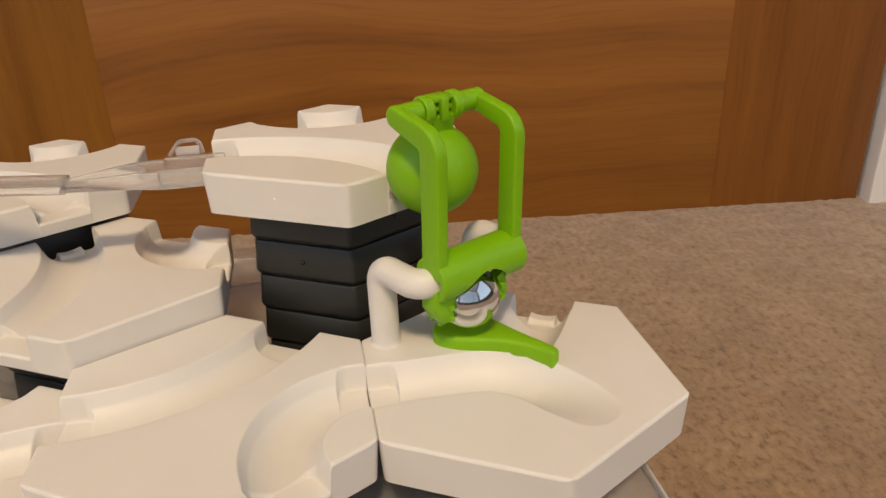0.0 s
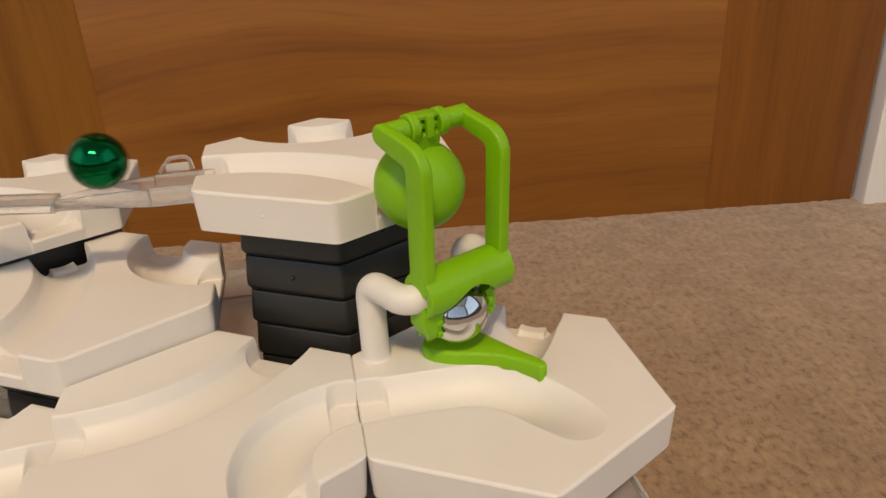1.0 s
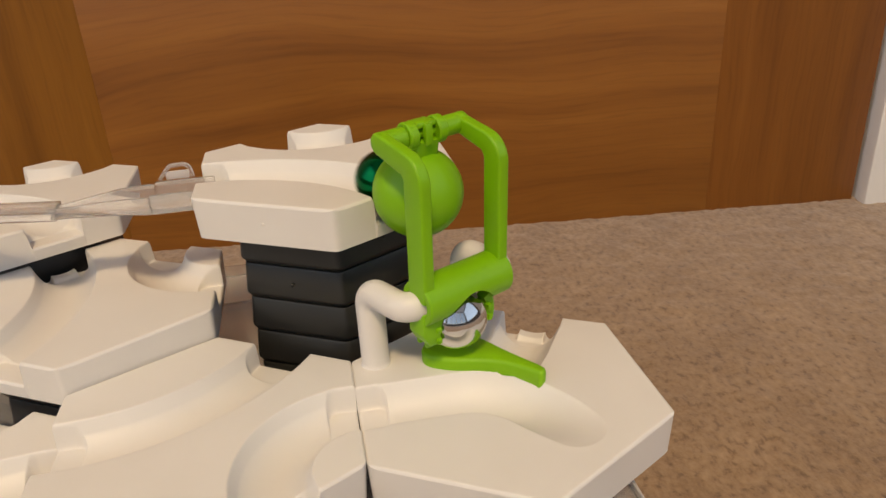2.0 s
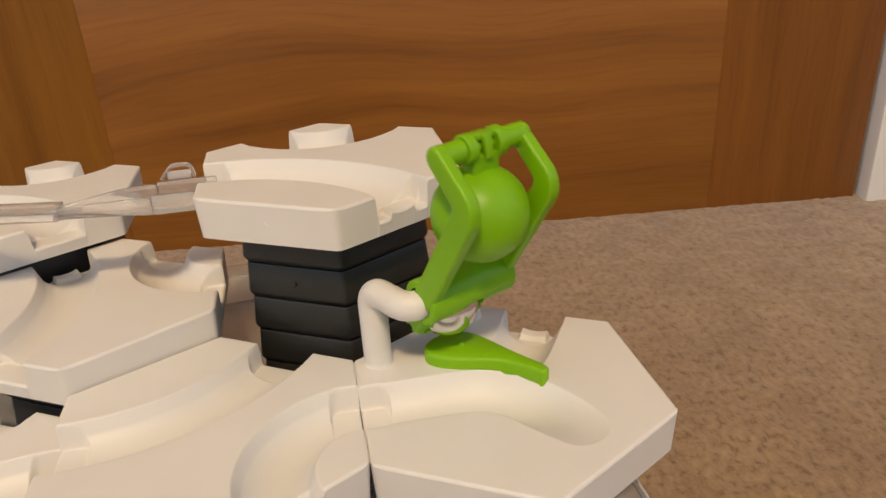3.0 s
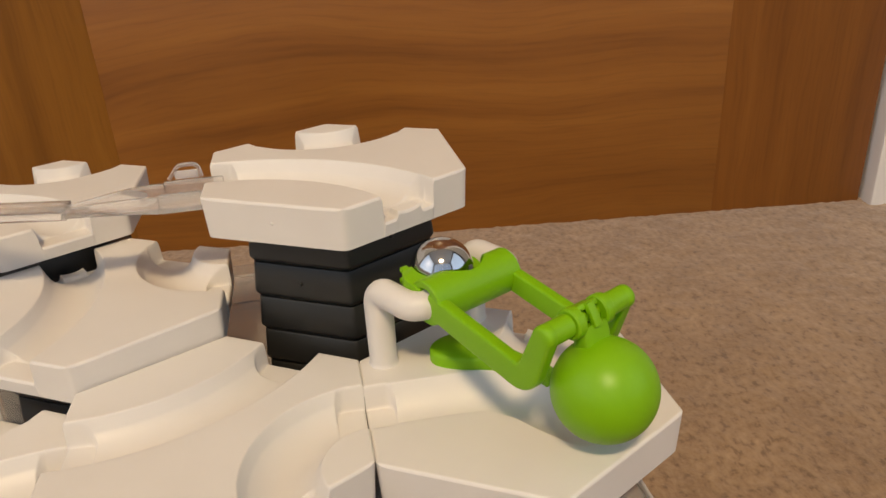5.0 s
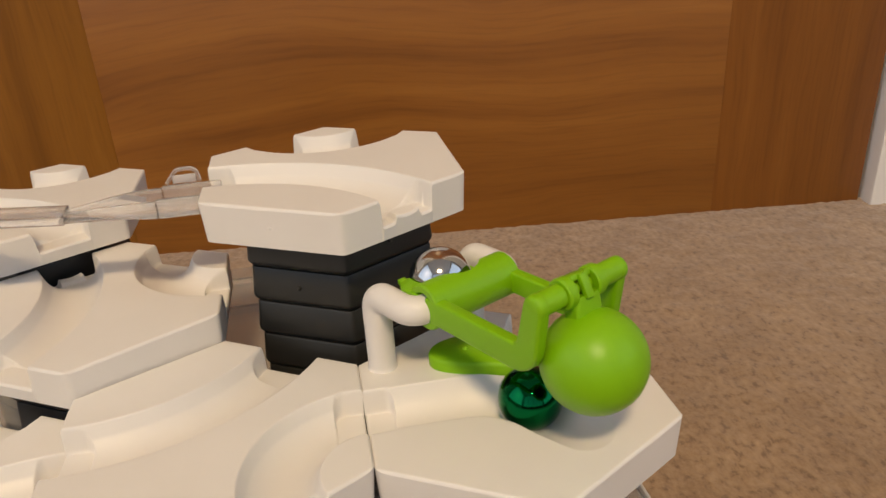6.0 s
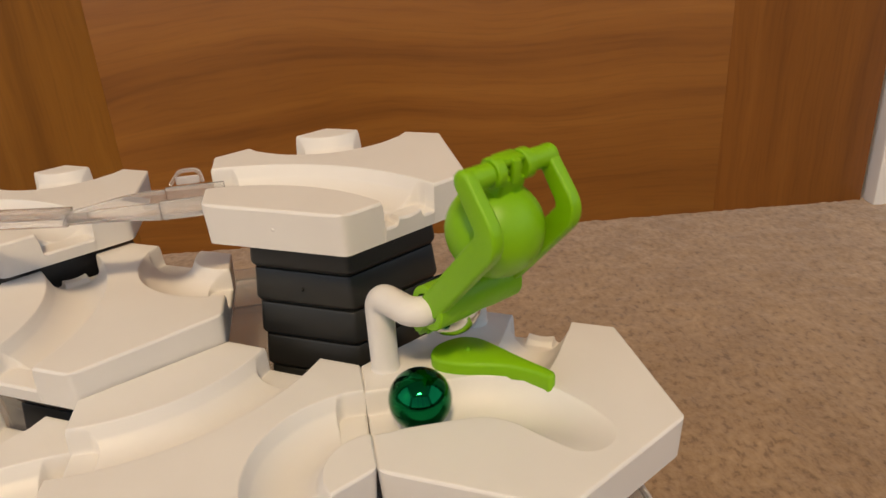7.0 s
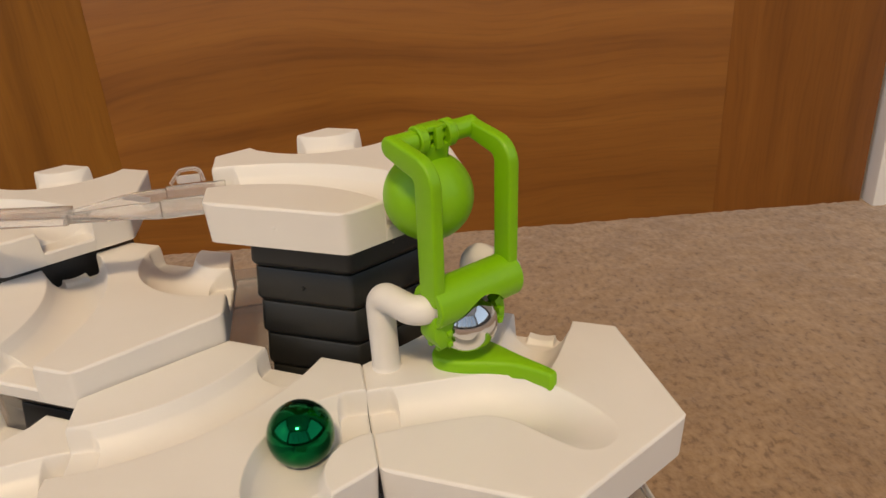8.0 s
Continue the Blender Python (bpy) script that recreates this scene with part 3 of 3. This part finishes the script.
# ---- black height blocks ----
def block_mesh(marks=()):
    """A hexagon with rounded corners, slightly wider below than above, its lower rim rounded in."""
    side, soft, loop = 0.0247, 0.0017, []
    for i in range(6):
        way, c = 30 + 60 * i, unit(30 + 60 * i) * (side - soft / math.cos(radians(30)))
        loop += [c + unit(way + d) * soft for d in (-30, -15, 0, 15, 30)]
    bm = bmesh.new()
    rings, inner = [], side * math.sqrt(3) / 2
    for z, cut in ((0.0, 0.0011), (0.0003, 0.0008), (0.0008, 0.0004), (0.0013, 0.0001), (0.0018, 0.0), (LEVEL - 0.0005, 0.0007), (LEVEL - 0.0002, 0.0009), (LEVEL - 0.0001, 0.0016)):
        rings.append([bm.verts.new((*(p * (1 - cut / inner)), z)) for p in loop])
    m = len(loop)
    for a, b in zip(rings, rings[1:]):
        for i in range(m):
            bm.faces.new((a[i], a[(i + 1) % m], b[(i + 1) % m], b[i]))
    bm.faces.new(rings[0][::-1])
    bm.faces.new(rings[-1])
    for deg in marks:
        bmesh.ops.create_uvsphere(bm, u_segments=10, v_segments=6, radius=0.0005, matrix=Matrix.Translation((*(unit(deg) * (inner - 0.0001)), 0.0048)))
    return bm


block = mesh_object("height_block", block_mesh(), BLACK, sharp=40)
tagged(block, "matt black plastic hexagonal height block in a stack", "block", "black height blocks")
block.matrix_world = pose(-A, 1.5 * RAD, -THICK - 0.0002)


def stack(x, y, z, count, turn=0):
    for i in range(count):
        copy_thing(block, pose(x, y, z + i * LEVEL, 0, 0, turn))


PLATE_TOP = -THICK - LEVEL
stack(-A, 1.5 * RAD, -THICK - 0.0002 + LEVEL, 1)
for i, deg in ((2, 240), (3, 300)):
    marked = mesh_object("height_block", block_mesh((deg,)), BLACK, sharp=40)
    tagged(marked, "matt black plastic height block with a small mould mark", "block", "black height blocks")
    marked.matrix_world = pose(-A, 1.5 * RAD, -THICK - 0.0002 + i * LEVEL)
stack(-3 * A, 1.5 * RAD, -THICK, 1)
stack(-4 * A + 0.0020, 3 * RAD - 0.0018, -THICK, 2)
for x, y, turn in ((-3 * A, 1.5 * RAD, 0), (-4 * A, 3 * RAD, 0), (0, 0, 0), (-2 * A, 0, 0), (-4 * A, 0, 0)):
    stack(x, y, PLATE_TOP, 1, turn)
copy_thing(block, pose(-A, 1.5 * RAD, PLATE_TOP - 0.0002))
SHEET = 0.0028
count = 10
for x, y in ((-4 * A, 3 * RAD), (-A, 1.5 * RAD), (-2 * A, 0)):
    for i in range(count):
        copy_thing(block, pose(x, y, FLOOR + 0.0003 + i * (PLATE_TOP - SHEET - FLOOR) / count))

base = empty("clear_plate", pose(0, 0, 0), "transparent plastic level plate carrying the tiles", "plate")
part("sheet", box(-0.21, -0.0125, -0.045, 0.118, PLATE_TOP - SHEET, PLATE_TOP - 0.0015, 0.0003), CLEAR, base)
part("sheet", box(-0.0122, 0.0225, -0.045, 0.004, PLATE_TOP - SHEET, PLATE_TOP - 0.0001, 0.0003), CLEAR, base)
for y in (0.104, 0.085):
    part("ridge", box(-0.21, -0.0125, y, y + 0.0016, PLATE_TOP - 0.0014, PLATE_TOP + 0.0008, 0.0003), CLEAR, base)
part("rim", box(0.0227, 0.0234, -0.045, 0.004, PLATE_TOP - SHEET, PLATE_TOP + 0.0006, 0.0002), FROST, base, "frosted edge")

# ---- clear rail ----
rail = empty("clear_rail", pose(-2 * A, 1.5 * RAD, 0.0328), "transparent plastic rail hooked into the top tile", "rail")
DECK = [(-0.20, 0, 0.0122), (-0.0314, 0, -0.0016)]
part("deck", sweep(bmesh.new(), DECK, rounded(0.0062, 0.0010, 0.0003, 2), (0, 1, 0)), CLEAR, rail)


def blade(s):
    """A fork arm: a thin upright blade that bows outwards and grows taller towards the tile."""
    bm, rings = bmesh.new(), []
    for i in range(17):
        f = i / 16
        x = -0.0330 + 0.0222 * f
        y = s * (0.0008 + 0.0038 * math.sin(f * math.pi / 2) ** 1.2)
        high = 0.0011 + 0.0030 * f * f * (3 - 2 * f)
        mid = -0.0022 + 0.0004 * math.sin(f * math.pi)
        rings.append([bm.verts.new((x, y + p, mid + q)) for p, q in rounded(0.0010, high, 0.0003, 2)])
    n = len(rings[0])
    for a, b in zip(rings, rings[1:]):
        for i in range(n):
            bm.faces.new((a[i], a[(i + 1) % n], b[(i + 1) % n], b[i]))
    bm.faces.new(rings[0][::-1])
    bm.faces.new(rings[-1])
    return bm


for s in (-1, 1):
    part("side_wall", sweep(bmesh.new(), [(x, s * 0.0026, z - 0.0014) for x, _, z in DECK], rounded(0.0008, 0.0019, 0.0002, 2), (0, 1, 0)), CLEAR, rail)
    part("fork", blade(s), CLEAR, rail, "clear splayed fork arm")
    part("end_wall", box(-0.0106, 0.0030, s * 0.0046 - 0.0005, s * 0.0046 + 0.0005, -0.0043, 0.0003, 0.0003), CLEAR, rail)
pts = bend([(-0.0325, 0, -0.0032), (-0.0245, 0, -0.0036), (-0.0150, 0, -0.0042), (-0.0118, 0, -0.0042)], 0.008, 6)
part("web", sweep(bmesh.new(), pts, rounded(0.0056, 0.0007, 0.0002, 2), (0, 1, 0)), CLEAR, rail)
part("end_floor", box(-0.0116, 0.0030, -0.0037, 0.0037, -0.0046, -0.0040, 0.0002), CLEAR, rail)
tab = bmesh.new()
sweep(tab, bend([(-0.0094, 0.0052, 0.0006), (-0.0068, 0.0052, 0.0037), (-0.0024, 0.0052, 0.0038), (-0.0019, 0.0052, 0.0006)], 0.0016, 5), rounded(0.0011, 0.0009, 0.0003, 2), (0, 1, 0))
part("hook_tab", tab, CLEAR, rail)
part("tab_web", box(-0.0080, -0.0026, 0.0049, 0.0055, 0.0004, 0.0024, 0.0002), FROST, rail, "frosted clear tab")

# ---- rolling ball ----
ball = mesh_object("rolling_ball", ball_mesh(bmesh.new(), 0.00635, 64), GREEN_METAL, sharp=0)
tagged(ball, "shiny metallic dark green steel marble", "marble")


# ---- movement ----
TILT_READ = ((0, 0), (2.1, 0), (2.35, 0.5), (2.5, 2), (2.65, 6), (2.8, 13.7), (2.9, 21.8), (3.0, 30.8), (3.1, 39.0), (3.2, 46.5), (3.35, 54.8), (3.5, 62.3),
        (3.65, 67.6), (3.8, 74.6), (3.9, 80.6), (4.0, 89.6), (4.1, 93.6), (4.2, 98.2), (4.35, 98.4), (4.5, 98.2), (4.7, 98.2), (5.2, 97.6), (5.5, 95.0), (5.8, 90.4),
        (6.0, 86.8), (6.2, 80.5), (6.35, 73.6), (6.5, 67.4), (6.65, 62.0), (6.8, 55.6), (6.9, 48.7), (7.0, 41.2), (7.1, 35.6), (7.2, 30.6), (7.3, 24.4), (7.4, 17.0),
        (7.5, 9.0), (7.6, 3.0), (7.7, 0), (8, 0))
TILT = tuple((t, 1.4 + d * 0.985) for t, d in TILT_READ)
SWING = ((0, 0), (2.1, 0), (2.35, 8), (2.6, 26), (2.8, 28), (3.0, 8), (3.2, -8), (3.5, -18), (3.8, -3), (4.0, 14), (4.2, 28), (4.5, 32), (4.7, 32), (5.5, 33), (5.8, 33),
         (6.0, 29), (6.2, 18), (6.5, 2), (6.8, -10), (7.0, -6), (7.2, 0), (7.4, 5), (7.6, 3), (7.8, 0), (8, 0))


def between(rows, t):
    for (a, p), (b, q) in zip(rows, rows[1:]):
        if a <= t <= b:
            return p + (q - p) * (t - a) / (b - a)
    return rows[-1][1]


def hammer_pose(t):
    return FALL @ Matrix.Translation(AXLE) @ pose(0, 0, 0, 0, between(TILT, t), 0)


def head_pose(t):
    return Matrix.Translation(HEAD) @ pose(0, 0, 0, 0, -between(SWING, t) - between(TILT, t), 0)


def on_track(s):
    """Along the rail and the top tile's curve; 0 where the tile begins."""
    if s < 0:
        return Vector((-2 * A + s, 1.5 * RAD, 0.0365 + min(0.0042, -s * 0.118) + 0.08 * max(0, -s - 0.045)))
    rad = math.sqrt(3) * A
    t = math.pi / 2 - s / rad
    return Vector((-2 * A + rad * math.cos(t), 1.5 * RAD - rad + rad * math.sin(t), 0.0365))


def in_cup(t):
    return (hammer_pose(t) @ head_pose(t) @ CUP) + Vector((0, 0, -0.0014))


def motions():
    times = sorted({t for t, _ in TILT})
    walk(hammer, [(t, hammer_pose(t)) for t in times])
    times = sorted({t for t, _ in TILT} | {t for t, _ in SWING})
    walk(head, [(t, head_pose(t)) for t in times])
    rows = [(t, Matrix.Translation(on_track(s))) for t, s in
            ((0, -0.0895), (0.5, -0.0548), (0.7, -0.0410), (0.8, -0.0343), (0.9, -0.0277), (1.0, -0.0208), (1.1, -0.0136), (1.2, -0.0062), (1.3, 0.0004), (1.4, 0.0066), (1.5, 0.0132), (1.6, 0.0200), (1.7, 0.0266), (1.9, 0.0400), (2.08, 0.0526))]
    rows += [(t, Matrix.Translation(in_cup(t))) for t in (2.22, 2.35, 2.5, 2.65, 2.8, 2.9, 3.0, 3.1, 3.2, 3.35, 3.5, 3.65, 3.8, 3.9, 4.0, 4.1, 4.2, 4.35, 4.7, 5.0)]
    rows += [(t, UVZ @ Matrix.Translation((u / 1000, v / 1000, z / 1000))) for t, u, v, z in
             ((5.35, 17.0, 0, 7.2), (5.6, 11.0, 0.2, 3.4), (5.8, 8.1, 0.2, 2.0), (5.9, 7.6, 0.0, 1.8), (6.0, 6.1, -0.4, 1.5), (6.1, 3.6, -0.8, 1.3))]
    rows += [(t, pose(x / 1000, y / 1000, 1.5 / 1000)) for t, x, y in
             ((6.2, -0.5, -2.3), (6.3, -2.1, -1.1), (6.4, -4.2, -0.3), (6.5, -6.3, 0.2), (6.6, -8.5, 0.3), (6.8, -13.5, 0.2), (7.0, -18.6, 0.3), (7.2, -23.8, 0.3),
              (7.4, -29.1, 0.0), (7.6, -34.2, -0.5), (7.8, -38.6, -2.1), (7.9, -40.7, -3.2), (8.0, -42.4, -4.6))]
    walk(ball, rows)


motions()
